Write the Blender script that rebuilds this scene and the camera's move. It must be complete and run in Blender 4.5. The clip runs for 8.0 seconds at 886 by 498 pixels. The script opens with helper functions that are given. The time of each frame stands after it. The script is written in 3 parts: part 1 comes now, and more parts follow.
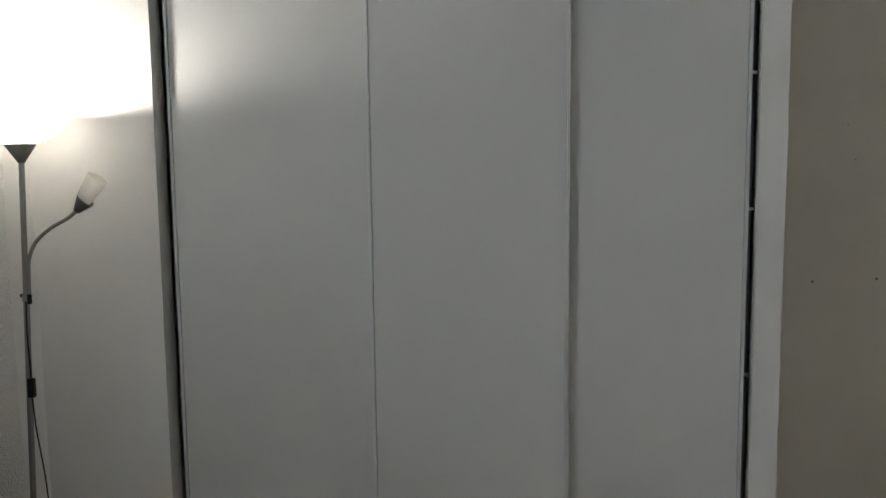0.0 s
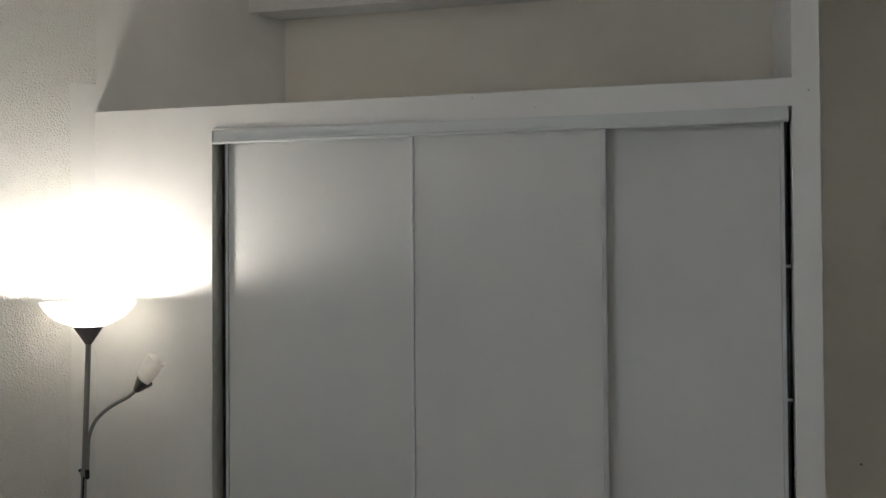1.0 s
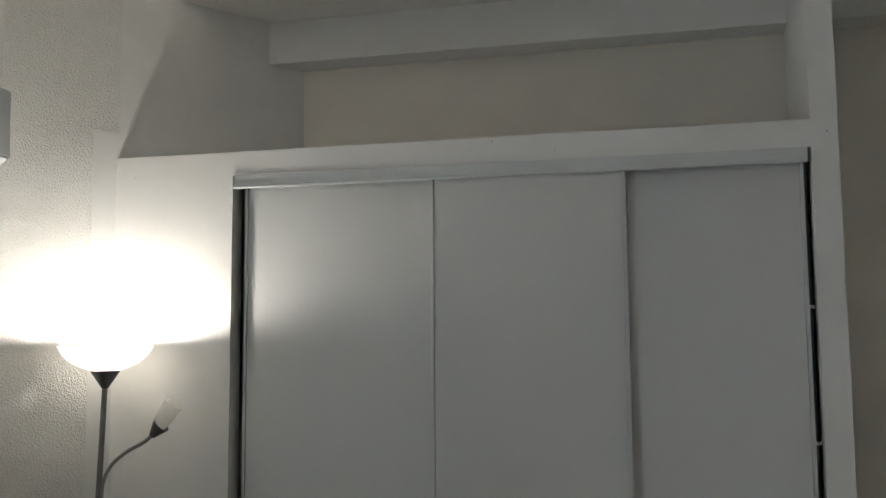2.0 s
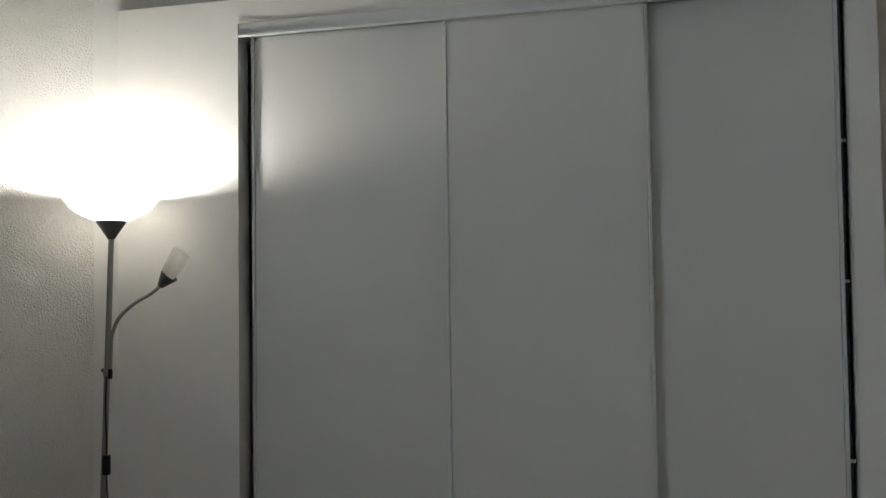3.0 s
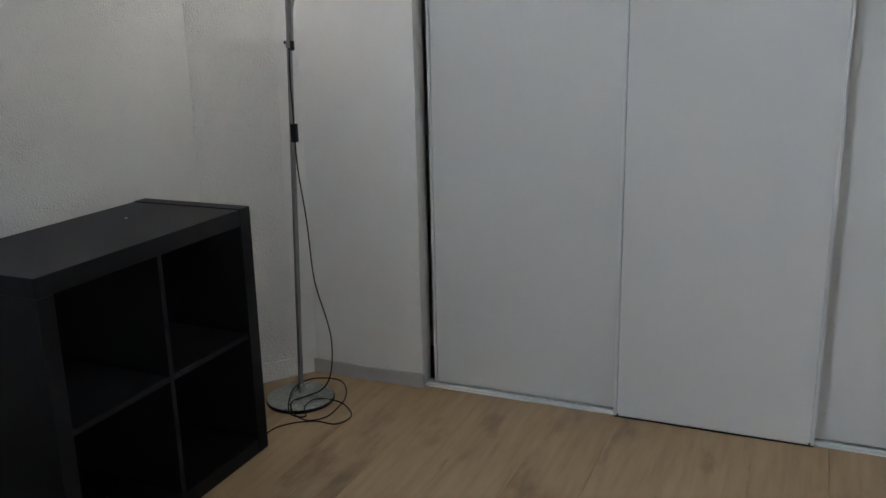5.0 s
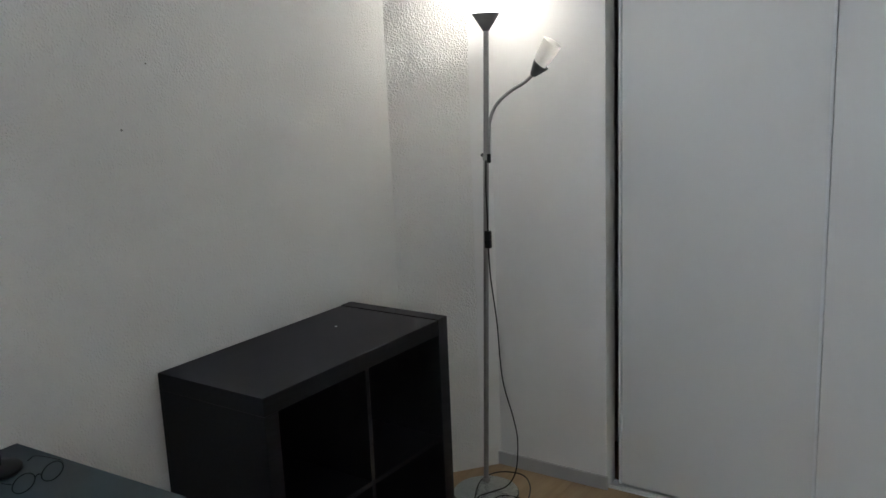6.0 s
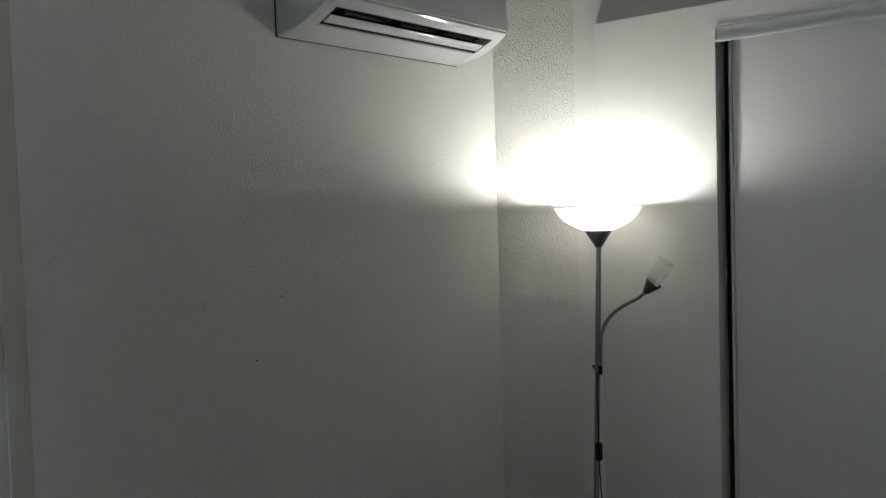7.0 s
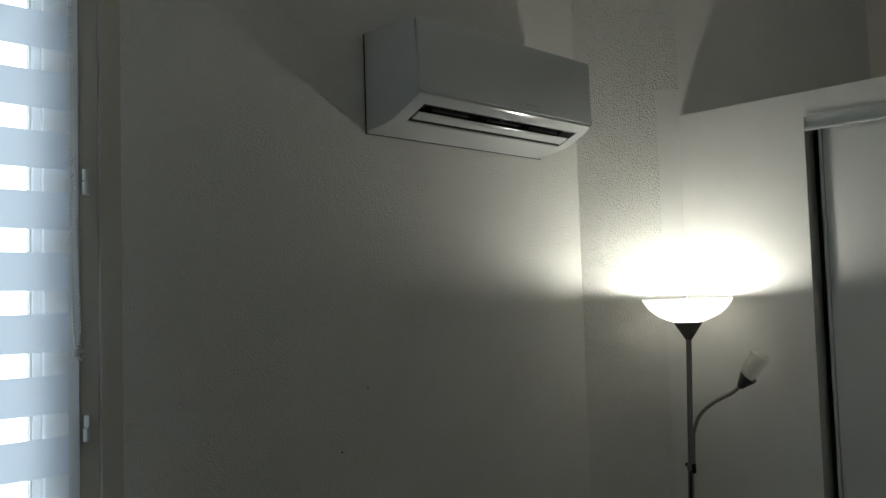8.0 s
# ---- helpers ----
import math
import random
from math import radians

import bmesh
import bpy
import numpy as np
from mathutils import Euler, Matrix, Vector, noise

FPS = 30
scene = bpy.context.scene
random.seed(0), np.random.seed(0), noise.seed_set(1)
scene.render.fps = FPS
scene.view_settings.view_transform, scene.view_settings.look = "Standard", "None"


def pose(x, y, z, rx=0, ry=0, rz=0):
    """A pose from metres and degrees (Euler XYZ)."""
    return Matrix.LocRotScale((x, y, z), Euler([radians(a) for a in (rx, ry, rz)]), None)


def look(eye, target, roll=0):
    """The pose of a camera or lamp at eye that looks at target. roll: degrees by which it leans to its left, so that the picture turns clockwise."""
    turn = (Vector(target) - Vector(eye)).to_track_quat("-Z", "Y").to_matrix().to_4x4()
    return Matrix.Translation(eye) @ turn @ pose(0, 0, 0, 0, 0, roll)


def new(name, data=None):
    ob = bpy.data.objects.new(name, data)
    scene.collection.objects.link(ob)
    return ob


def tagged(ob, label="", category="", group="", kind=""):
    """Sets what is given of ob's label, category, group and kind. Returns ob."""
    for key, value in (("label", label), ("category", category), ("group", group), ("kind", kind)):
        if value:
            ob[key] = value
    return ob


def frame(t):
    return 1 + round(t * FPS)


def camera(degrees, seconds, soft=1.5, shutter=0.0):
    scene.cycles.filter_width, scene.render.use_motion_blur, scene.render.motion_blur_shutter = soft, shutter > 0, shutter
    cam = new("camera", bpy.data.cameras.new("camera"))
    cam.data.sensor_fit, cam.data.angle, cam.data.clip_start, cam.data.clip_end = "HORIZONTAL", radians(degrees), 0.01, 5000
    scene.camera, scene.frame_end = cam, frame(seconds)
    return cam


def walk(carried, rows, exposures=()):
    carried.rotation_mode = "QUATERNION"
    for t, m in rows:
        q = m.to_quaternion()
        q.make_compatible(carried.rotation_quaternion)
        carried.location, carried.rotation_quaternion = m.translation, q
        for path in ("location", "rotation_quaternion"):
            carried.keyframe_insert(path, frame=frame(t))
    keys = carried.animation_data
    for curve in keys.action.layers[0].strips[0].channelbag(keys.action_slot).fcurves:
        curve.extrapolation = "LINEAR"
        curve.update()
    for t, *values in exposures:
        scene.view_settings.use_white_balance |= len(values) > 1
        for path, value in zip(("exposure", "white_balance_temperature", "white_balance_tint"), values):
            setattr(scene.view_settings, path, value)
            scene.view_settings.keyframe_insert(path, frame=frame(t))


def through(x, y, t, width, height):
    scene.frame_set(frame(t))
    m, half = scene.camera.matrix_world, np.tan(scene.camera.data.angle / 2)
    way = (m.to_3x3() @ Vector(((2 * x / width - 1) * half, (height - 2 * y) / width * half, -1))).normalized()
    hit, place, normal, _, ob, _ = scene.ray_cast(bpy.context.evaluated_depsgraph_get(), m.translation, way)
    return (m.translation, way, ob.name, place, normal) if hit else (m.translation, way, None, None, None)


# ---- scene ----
cam = camera(54.0, 8.0, soft=1.5)
PATH = [
    (0, (1.796, -2.639, 1.684), (1.488, -0.677, 1.449), -0.7),
    (0.4, (1.826, -2.678, 1.758), (1.453, -0.718, 1.617), -0.6),
    (0.6, (1.843, -2.696, 1.803), (1.444, -0.738, 1.721), -0.4),
    (1, (1.858, -2.718, 1.904), (1.424, -0.766, 1.937), -0.4),
    (1.2, (1.873, -2.731, 1.955), (1.423, -0.784, 2.031), -0.5),
    (2.3, (1.794, -2.699, 1.731), (1.352, -0.759, 1.931), -0.5),
    (2.5, (1.803, -2.667, 1.666), (1.341, -0.729, 1.836), -0.6),
    (3, (1.777, -2.609, 1.508), (1.302, -0.667, 1.578), -0.8),
    (3.5, (1.783, -2.575, 1.329), (1.281, -0.641, 1.222), -1.1),
    (4, (1.809, -2.577, 1.243), (1.272, -0.676, 0.93), -1.4),
    (4.2, (1.814, -2.558, 1.23), (1.239, -0.682, 0.844), -1.3),
    (5.3, (1.655, -2.705, 1.341), (0.787, -0.977, 0.829), -1.8),
    (5.5, (1.649, -2.707, 1.374), (0.7, -1.015, 0.889), -2.2),
    (6.2, (1.656, -2.753, 1.606), (0.492, -1.168, 1.242), -2.4),
    (6.6, (1.658, -2.77, 1.744), (0.407, -1.23, 1.489), -2.3),
    (6.8, (1.642, -2.791, 1.775), (0.369, -1.258, 1.596), -2.0),
    (7, (1.6, -2.806, 1.797), (0.319, -1.273, 1.704), -1.8),
    (7.2, (1.614, -2.81, 1.807), (0.304, -1.299, 1.779), -1.8),
    (7.5, (1.61, -2.816, 1.809), (0.269, -1.333, 1.86), -1.8),
    (7.8, (1.601, -2.813, 1.802), (0.226, -1.364, 1.903), -1.8),
    (8, (1.591, -2.817, 1.797), (0.179, -1.405, 1.92), -1.8),
]
EXPOSURES = [(0.0, 0.85, 6700, 11), (0.5, 0.69, 6750, 11), (1.0, 0.56, 6800, 12), (1.2, 0.50, 6800, 12), (2.3, 0.45, 6700, 10), (3.5, 0.45, 6600, 9), (4.2, 1.02, 6400, 11),
             (5.3, 1.60, 6230, 13), (5.5, 1.63, 6230, 13), (6.0, 1.48, 6250, 12), (6.5, 0.92, 6200, 11), (7.0, 0.0, 6400, 6), (7.5, -0.36, 6480, 5), (8.0, -0.66, 6650, 3)]
walk(cam, [(t, look(eye, target, roll)) for t, eye, target, roll in PATH], EXPOSURES)

# ---------------------------------------------------------------- world and light
world = bpy.data.worlds.new("world")
scene.world = world
world.use_nodes = True
wn, wl = world.node_tree.nodes, world.node_tree.links
sky = wn.new("ShaderNodeTexSky")
sky.sky_type = "NISHITA"
sky.sun_disc = False
sky.sun_elevation = radians(35)
sky.sun_rotation = radians(90)
wn["Background"].inputs["Strength"].default_value = 0.1
wl.new(sky.outputs["Color"], wn["Background"].inputs["Color"])

sun_data = bpy.data.lights.new("sun", "SUN")
sun_data.energy, sun_data.angle, sun_data.color = 1.0, radians(12), (1.0, 0.95, 0.88)
sun = new("sun", sun_data)
sun.matrix_world = look((6, 0, 6), (0, 0, 1.8))

# daylight in the window's opening
DAY = 22.8
BULB = 378.0
day_data = bpy.data.lights.new("window_daylight", "AREA")
day_data.shape, day_data.size, day_data.size_y = "RECTANGLE", 1.18, 1.62
day_data.energy, day_data.color = DAY, (0.80, 0.90, 1.0)
day = new("window_daylight", day_data)
day.matrix_world = look((-0.50, -2.645, 1.785), (1.0, -2.645, 1.785))

# ---------------------------------------------------------------- plan, metres
WX = -0.235            # inner face of the west wall
K = 1.28               # slope of the slanted wall: y = K x
BACK = 0.596           # back wall
EAST, SOUTH, CEIL = 3.9, -4.7, 3.08
BOX = 2.446            # top of the closet box
OL, OR_ = 0.447, 2.311 # closet opening
PR = 2.387             # outer face of the partition
WY0, WY1, WZ0, WZ1 = -3.25, -2.026, 0.95, 2.62   # window opening


# ---------------------------------------------------------------- materials
def base_material(name, rough=0.5, metal=0.0, spec=0.5):
    m = bpy.data.materials.new(name)
    m.use_nodes = True
    b = m.node_tree.nodes["Principled BSDF"]
    b.inputs["Roughness"].default_value = rough
    b.inputs["Metallic"].default_value = metal
    b.inputs["Specular IOR Level"].default_value = spec
    return m, m.node_tree.nodes, m.node_tree.links, b


def noise_node(n, l, coord, scale, detail=4.0, rough=0.5, stretch=None):
    if stretch:
        mp = n.new("ShaderNodeMapping")
        mp.inputs["Scale"].default_value = stretch
        l.new(coord, mp.inputs["Vector"])
        coord = mp.outputs["Vector"]
    t = n.new("ShaderNodeTexNoise")
    t.inputs["Scale"].default_value = scale
    t.inputs["Detail"].default_value = detail
    t.inputs["Roughness"].default_value = rough
    l.new(coord, t.inputs["Vector"])
    return t.outputs["Fac"]


def ramp(n, l, fac, stops):
    r = n.new("ShaderNodeValToRGB")
    while len(r.color_ramp.elements) < len(stops):
        r.color_ramp.elements.new(0.5)
    for e, (p, c) in zip(r.color_ramp.elements, stops):
        e.position, e.color = p, (*c, 1)
    l.new(fac, r.inputs["Fac"])
    return r.outputs["Color"]


def bump(n, l, b, heights):
    """heights: (fac, strength, distance), chained."""
    last = None
    for fac, strength, dist in heights:
        k = n.new("ShaderNodeBump")
        k.inputs["Strength"].default_value = strength
        k.inputs["Distance"].default_value = dist
        l.new(fac, k.inputs["Height"])
        if last:
            l.new(last, k.inputs["Normal"])
        last = k.outputs["Normal"]
    l.new(last, b.inputs["Normal"])


def paint(name, col, rough=0.55, stain=0.04, grain=0.0, grain_scale=220.0, grain_dist=0.002, spec=0.4, metal=0.0, ripple=0.1):
    """Painted or plain surface with faint stains at two scales and a fine relief."""
    m, n, l, b = base_material(name, rough, metal, spec)
    co = n.new("ShaderNodeTexCoord").outputs["Object"]
    big = noise_node(n, l, co, 2.3, 5.0, 0.6)
    dark = tuple(c * (1 - 2 * stain) for c in col)
    light = tuple(min(1, c * (1 + stain)) for c in col)
    colour = ramp(n, l, big, [(0.3, dark), (0.55, col), (0.8, light)])
    l.new(colour, b.inputs["Base Color"])
    rr = n.new("ShaderNodeMapRange")
    rr.inputs["To Min"].default_value, rr.inputs["To Max"].default_value = rough - 0.06, rough + 0.08
    l.new(noise_node(n, l, co, 14.0), rr.inputs["Value"])
    l.new(rr.outputs["Result"], b.inputs["Roughness"])
    hs = [(noise_node(n, l, co, 9.0, 3.0), ripple, 0.004)]
    if grain:
        hs.append((noise_node(n, l, co, grain_scale, 3.0, 0.6), grain, grain_dist))
    bump(n, l, b, hs)
    return m


def stipple(name, col, depth):
    """Painted wall with a rolled crumb of small irregular lumps; depth in metres."""
    m, n, l, b = base_material(name, 0.55, 0.0, 0.4)
    co = n.new("ShaderNodeTexCoord").outputs["Object"]
    big = noise_node(n, l, co, 1.7, 5.0, 0.6)
    l.new(ramp(n, l, big, [(0.3, tuple(c * 0.94 for c in col)), (0.6, col), (0.85, tuple(c * 1.03 for c in col))]), b.inputs["Base Color"])
    wob = n.new("ShaderNodeTexNoise")
    wob.inputs["Scale"].default_value = 90.0
    l.new(co, wob.inputs["Vector"])
    warp = n.new("ShaderNodeVectorMath")
    warp.operation = "MULTIPLY_ADD"
    warp.inputs[1].default_value = (0.005, 0.005, 0.005)
    l.new(wob.outputs["Color"], warp.inputs[0])
    l.new(co, warp.inputs[2])
    cells = n.new("ShaderNodeTexVoronoi")
    cells.feature = "SMOOTH_F1"
    cells.inputs["Scale"].default_value = 165.0
    cells.inputs["Smoothness"].default_value = 0.5
    l.new(warp.outputs["Vector"], cells.inputs["Vector"])
    r = n.new("ShaderNodeMapRange")
    r.inputs["From Min"].default_value, r.inputs["From Max"].default_value = 0.62, 0.08
    l.new(cells.outputs["Distance"], r.inputs["Value"])
    worn = n.new("ShaderNodeMapRange")
    worn.inputs["From Min"].default_value, worn.inputs["From Max"].default_value = 0.35, 0.6
    worn.inputs["To Min"].default_value = 0.35
    l.new(noise_node(n, l, co, 32.0, 4.0, 0.6), worn.inputs["Value"])
    high = n.new("ShaderNodeMath")
    high.operation = "MULTIPLY"
    l.new(r.outputs["Result"], high.inputs[0])
    l.new(worn.outputs["Result"], high.inputs[1])
    bump(n, l, b, [(noise_node(n, l, co, 5.0, 3.0), 0.25, 0.01), (high.outputs[0], 1.0, depth), (noise_node(n, l, co, 320.0, 2.0), 0.2, 0.0006)])
    return m


def wood_floor():
    m, n, l, b = base_material("oak_laminate", 0.42, 0.0, 0.4)
    tc = n.new("ShaderNodeTexCoord")
    info = n.new("ShaderNodeObjectInfo")
    off = n.new("ShaderNodeVectorMath")
    off.operation = "MULTIPLY_ADD"
    l.new(info.outputs["Random"], off.inputs[0])
    off.inputs[1].default_value = (13.0, 29.0, 7.0)
    l.new(tc.outputs["Object"], off.inputs[2])
    co = off.outputs["Vector"]
    streak = noise_node(n, l, co, 6.0, 6.0, 0.62, (6.0, 0.5, 1.0))
    fine = noise_node(n, l, co, 60.0, 4.0, 0.6, (5.0, 0.25, 1.0))
    blot = noise_node(n, l, co, 2.6, 4.0, 0.6, (1.6, 0.7, 1.0))
    tone = ramp(n, l, streak, [(0.25, (0.255, 0.172, 0.094)), (0.5, (0.325, 0.226, 0.129)), (0.78, (0.380, 0.272, 0.160))])
    knot = ramp(n, l, blot, [(0.30, (0.36, 0.30, 0.26)), (0.44, (1, 1, 1)), (0.8, (1.08, 1.05, 1.0))])
    mx = n.new("ShaderNodeMix")
    mx.data_type, mx.blend_type = "RGBA", "MULTIPLY"
    mx.inputs["Factor"].default_value = 0.75
    l.new(tone, mx.inputs[6])
    l.new(knot, mx.inputs[7])
    hsv = n.new("ShaderNodeHueSaturation")
    vr = n.new("ShaderNodeMapRange")
    vr.inputs["To Min"].default_value, vr.inputs["To Max"].default_value = 0.98, 1.02
    l.new(info.outputs["Random"], vr.inputs["Value"])
    l.new(vr.outputs["Result"], hsv.inputs["Value"])
    l.new(mx.outputs[2], hsv.inputs["Color"])
    l.new(hsv.outputs["Color"], b.inputs["Base Color"])
    bump(n, l, b, [(fine, 0.15, 0.001)])
    return m


def black_wood(name, col):
    m, n, l, b = base_material(name, 0.48, 0.0, 0.16)
    co = n.new("ShaderNodeTexCoord").outputs["Object"]
    g = noise_node(n, l, co, 40.0, 5.0, 0.65, (3.0, 0.2, 3.0))
    l.new(ramp(n, l, g, [(0.3, tuple(c * 0.75 for c in col)), (0.7, tuple(c * 1.25 for c in col))]), b.inputs["Base Color"])
    bump(n, l, b, [(g, 0.12, 0.001)])
    return m


def metal_material(name, col, rough, brushed=True):
    m, n, l, b = base_material(name, rough, 1.0)
    co = n.new("ShaderNodeTexCoord").outputs["Object"]
    g = noise_node(n, l, co, 50.0, 4.0, 0.6, (8.0, 8.0, 0.3) if brushed else None)
    l.new(ramp(n, l, g, [(0.3, tuple(c * 0.85 for c in col)), (0.7, col)]), b.inputs["Base Color"])
    rr = n.new("ShaderNodeMapRange")
    rr.inputs["To Min"].default_value, rr.inputs["To Max"].default_value = rough - 0.05, rough + 0.1
    l.new(g, rr.inputs["Value"])
    l.new(rr.outputs["Result"], b.inputs["Roughness"])
    return m


def opal(name, col, through, gloss=0.06):
    """Translucent white glass or cloth: diffuse reflection and diffuse passage of light, with a little gloss."""
    m = bpy.data.materials.new(name)
    m.use_nodes = True
    n, l = m.node_tree.nodes, m.node_tree.links
    n.remove(n["Principled BSDF"])
    d, t, g = n.new("ShaderNodeBsdfDiffuse"), n.new("ShaderNodeBsdfTranslucent"), n.new("ShaderNodeBsdfGlossy")
    d.inputs["Color"].default_value = t.inputs["Color"].default_value = (*col, 1)
    g.inputs["Roughness"].default_value = 0.25
    a, c = n.new("ShaderNodeMixShader"), n.new("ShaderNodeMixShader")
    a.inputs[0].default_value, c.inputs[0].default_value = through, gloss
    l.new(d.outputs[0], a.inputs[1])
    l.new(t.outputs[0], a.inputs[2])
    l.new(a.outputs[0], c.inputs[1])
    l.new(g.outputs[0], c.inputs[2])
    l.new(c.outputs[0], n["Material Output"].inputs["Surface"])
    return m


def sheer(name, col, clear, through=0.6):
    """Open weave: partly holes, partly translucent threads."""
    m = opal(name, col, through, 0.02)
    n, l = m.node_tree.nodes, m.node_tree.links
    last = n["Material Output"].inputs["Surface"].links[0].from_socket
    tr, mx = n.new("ShaderNodeBsdfTransparent"), n.new("ShaderNodeMixShader")
    mx.inputs[0].default_value = clear
    l.new(last, mx.inputs[1])
    l.new(tr.outputs[0], mx.inputs[2])
    l.new(mx.outputs[0], n["Material Output"].inputs["Surface"])
    return m


def glow(name, col, strength):
    m = bpy.data.materials.new(name)
    m.use_nodes = True
    n, l = m.node_tree.nodes, m.node_tree.links
    n.remove(n["Principled BSDF"])
    e = n.new("ShaderNodeEmission")
    e.inputs["Color"].default_value, e.inputs["Strength"].default_value = (*col, 1), strength
    l.new(e.outputs[0], n["Material Output"].inputs["Surface"])
    return m


def pane_material():
    m, n, l, b = base_material("window_glass", 0.03, 0.0, 0.5)
    b.inputs["Transmission Weight"].default_value = 1.0
    b.inputs["IOR"].default_value = 1.02
    return m


M_STIPPLE = stipple("stippled_white_paint", (0.74, 0.73, 0.695), 0.0020)
M_CRUMB = stipple("coarse_stippled_paint", (0.74, 0.73, 0.695), 0.0040)
M_SMOOTH = paint("smooth_white_plaster", (0.755, 0.748, 0.725), 0.5, 0.03, 0.25, 160.0, 0.0012)
M_WALL = paint("dull_wall_paint", (0.76, 0.75, 0.72), 0.6, 0.04, 0.35, 180.0, 0.0012)
M_BACKWALL = paint("beige_wall_paint", (0.755, 0.71, 0.63), 0.6, 0.04, 0.3, 180.0, 0.0012)
M_CEIL = paint("ceiling_paint", (0.88, 0.87, 0.84), 0.7, 0.03)
M_TRIM = paint("white_trim_paint", (0.70, 0.71, 0.71), 0.4, 0.03, 0.15, 200.0, 0.0008)
M_DOOR = paint("white_melamine", (0.65, 0.655, 0.64), 0.42, 0.015, 0.2, 260.0, 0.0006, 0.4, 0.0, 0.05)
M_PROFILE = paint("white_lacquered_steel", (0.68, 0.695, 0.695), 0.35, 0.02, 0, 1, 1, 0.5)
M_PELMET = paint("satin_white_steel", (0.66, 0.68, 0.67), 0.30, 0.03, 0.08, 400.0, 0.0004, 0.5, 0.2)
M_BASE = paint("grey_skirting", (0.45, 0.45, 0.44), 0.45, 0.05, 0.1)
# near black in place of the shade inside the closet
M_INSIDE = paint("closet_shade_dark", (0.10, 0.10, 0.10), 0.8, 0.04)
M_FLOOR = wood_floor()
M_GAP = paint("joint_dark", (0.05, 0.035, 0.025), 0.8, 0.05)
M_BLACK = black_wood("black_brown_veneer", (0.0080, 0.0080, 0.0105))
M_DESK = paint("dark_grey_lacquer", (0.012, 0.021, 0.024), 0.42, 0.05, 0.1, 300.0, 0.0005, 0.35)
M_GREY = metal_material("grey_lacquered_steel", (0.30, 0.30, 0.295), 0.42)
M_CONE = paint("dark_grey_plastic", (0.055, 0.056, 0.057), 0.45, 0.04, 0.1)
M_BASEPL = metal_material("brushed_steel", (0.50, 0.54, 0.53), 0.25)
M_CORD = paint("black_rubber", (0.009, 0.010, 0.011), 0.5, 0.05, 0, 1, 1, 0.22)
M_OPAL = sheer("opal_glass", (0.93, 0.915, 0.88), 0.10, 0.74)
M_FROST = sheer("frosted_glass", (0.98, 0.96, 0.92), 0.55, 0.5)
M_BULB = glow("lit_bulb", (1.0, 0.972, 0.92), BULB)
M_NECK = glow("bulb_neck", (1.0, 0.972, 0.92), 0.36 * BULB)
M_AC = paint("white_plastic", (0.61, 0.63, 0.63), 0.06, 0.01, 0, 1, 1, 0.5, 0.0, 0.02)
# duct, and the shadow gap painted behind the air conditioner
M_DARK = paint("dark_duct_and_gap_shadow", (0.02, 0.02, 0.021), 0.6, 0.05)
M_FIN = paint("grey_fin_plastic", (0.07, 0.07, 0.07), 0.5, 0.03)
M_MARK = paint("grey_print", (0.40, 0.41, 0.41), 0.5, 0.03)
M_SASH = paint("white_sash_lacquer", (0.80, 0.82, 0.84), 0.35, 0.02, 0.1)
M_FRAME = paint("window_lacquer", (0.58, 0.55, 0.48), 0.6, 0.03, 0.1, 220.0, 0.002, 0.2)
M_BAND = opal("blind_cloth", (0.77, 0.85, 0.97), 0.25, 0.02)
M_SHEER = sheer("blind_sheer", (0.85, 0.88, 0.92), 0.8)
M_CHAIN = opal("white_bead_plastic", (0.90, 0.90, 0.88), 0.12, 0.10)
M_CLEAR = paint("cloudy_plastic", (0.72, 0.72, 0.68), 0.25, 0.03)
M_GLASS = pane_material()
M_STEEL = paint("painted_hinge", (0.66, 0.66, 0.63), 0.4, 0.04)
M_LED = paint("lamp_diffuser", (0.55, 0.60, 0.62), 0.3, 0.02)
M_SPOT = paint("dark_speck", (0.16, 0.15, 0.13), 0.7, 0.05)
M_OUT = glow("bright_overcast", (0.86, 0.93, 1.0), 2.0)


# ---------------------------------------------------------------- mesh helpers
def finish(name, bm, mat, parent=None, label="", smooth=False):
    me = bpy.data.meshes.new(name)
    bmesh.ops.recalc_face_normals(bm, faces=bm.faces)
    if smooth:
        for f in bm.faces:
            f.smooth = True
        for e in bm.edges:
            if len(e.link_faces) == 2 and e.calc_face_angle(0) > radians(38):
                e.smooth = False
    bm.to_mesh(me)
    bm.free()
    me.materials.append(mat)
    ob = new(name, me)
    if parent:
        ob.parent = parent
    if label:
        tagged(ob, label)
    return ob


def part(name, bm, mat, parent, label="", smooth=False):
    return finish(name, bm, mat, parent, label, smooth)


def thing(name, label, category, place=(0, 0, 0), group="", rz=0.0):
    ob = new(name)
    ob.matrix_basis = pose(*place, 0, 0, rz)
    return tagged(ob, label, category, group)


def structure(name, bm, mat, label, category, smooth=False):
    return tagged(finish(name, bm, mat, None, "", smooth), label, category, "", "structure")


def box(bm, x0, x1, y0, y1, z0, z1, bevel=0.0, seg=2):
    made = bmesh.ops.create_cube(bm, size=1.0, matrix=Matrix.LocRotScale(((x0 + x1) / 2, (y0 + y1) / 2, (z0 + z1) / 2), None, (x1 - x0, y1 - y0, z1 - z0)))
    if bevel:
        edges = {e for v in made["verts"] for e in v.link_edges}
        bmesh.ops.bevel(bm, geom=list(edges), offset=bevel, segments=seg, affect="EDGES", profile=0.5)
    return bm


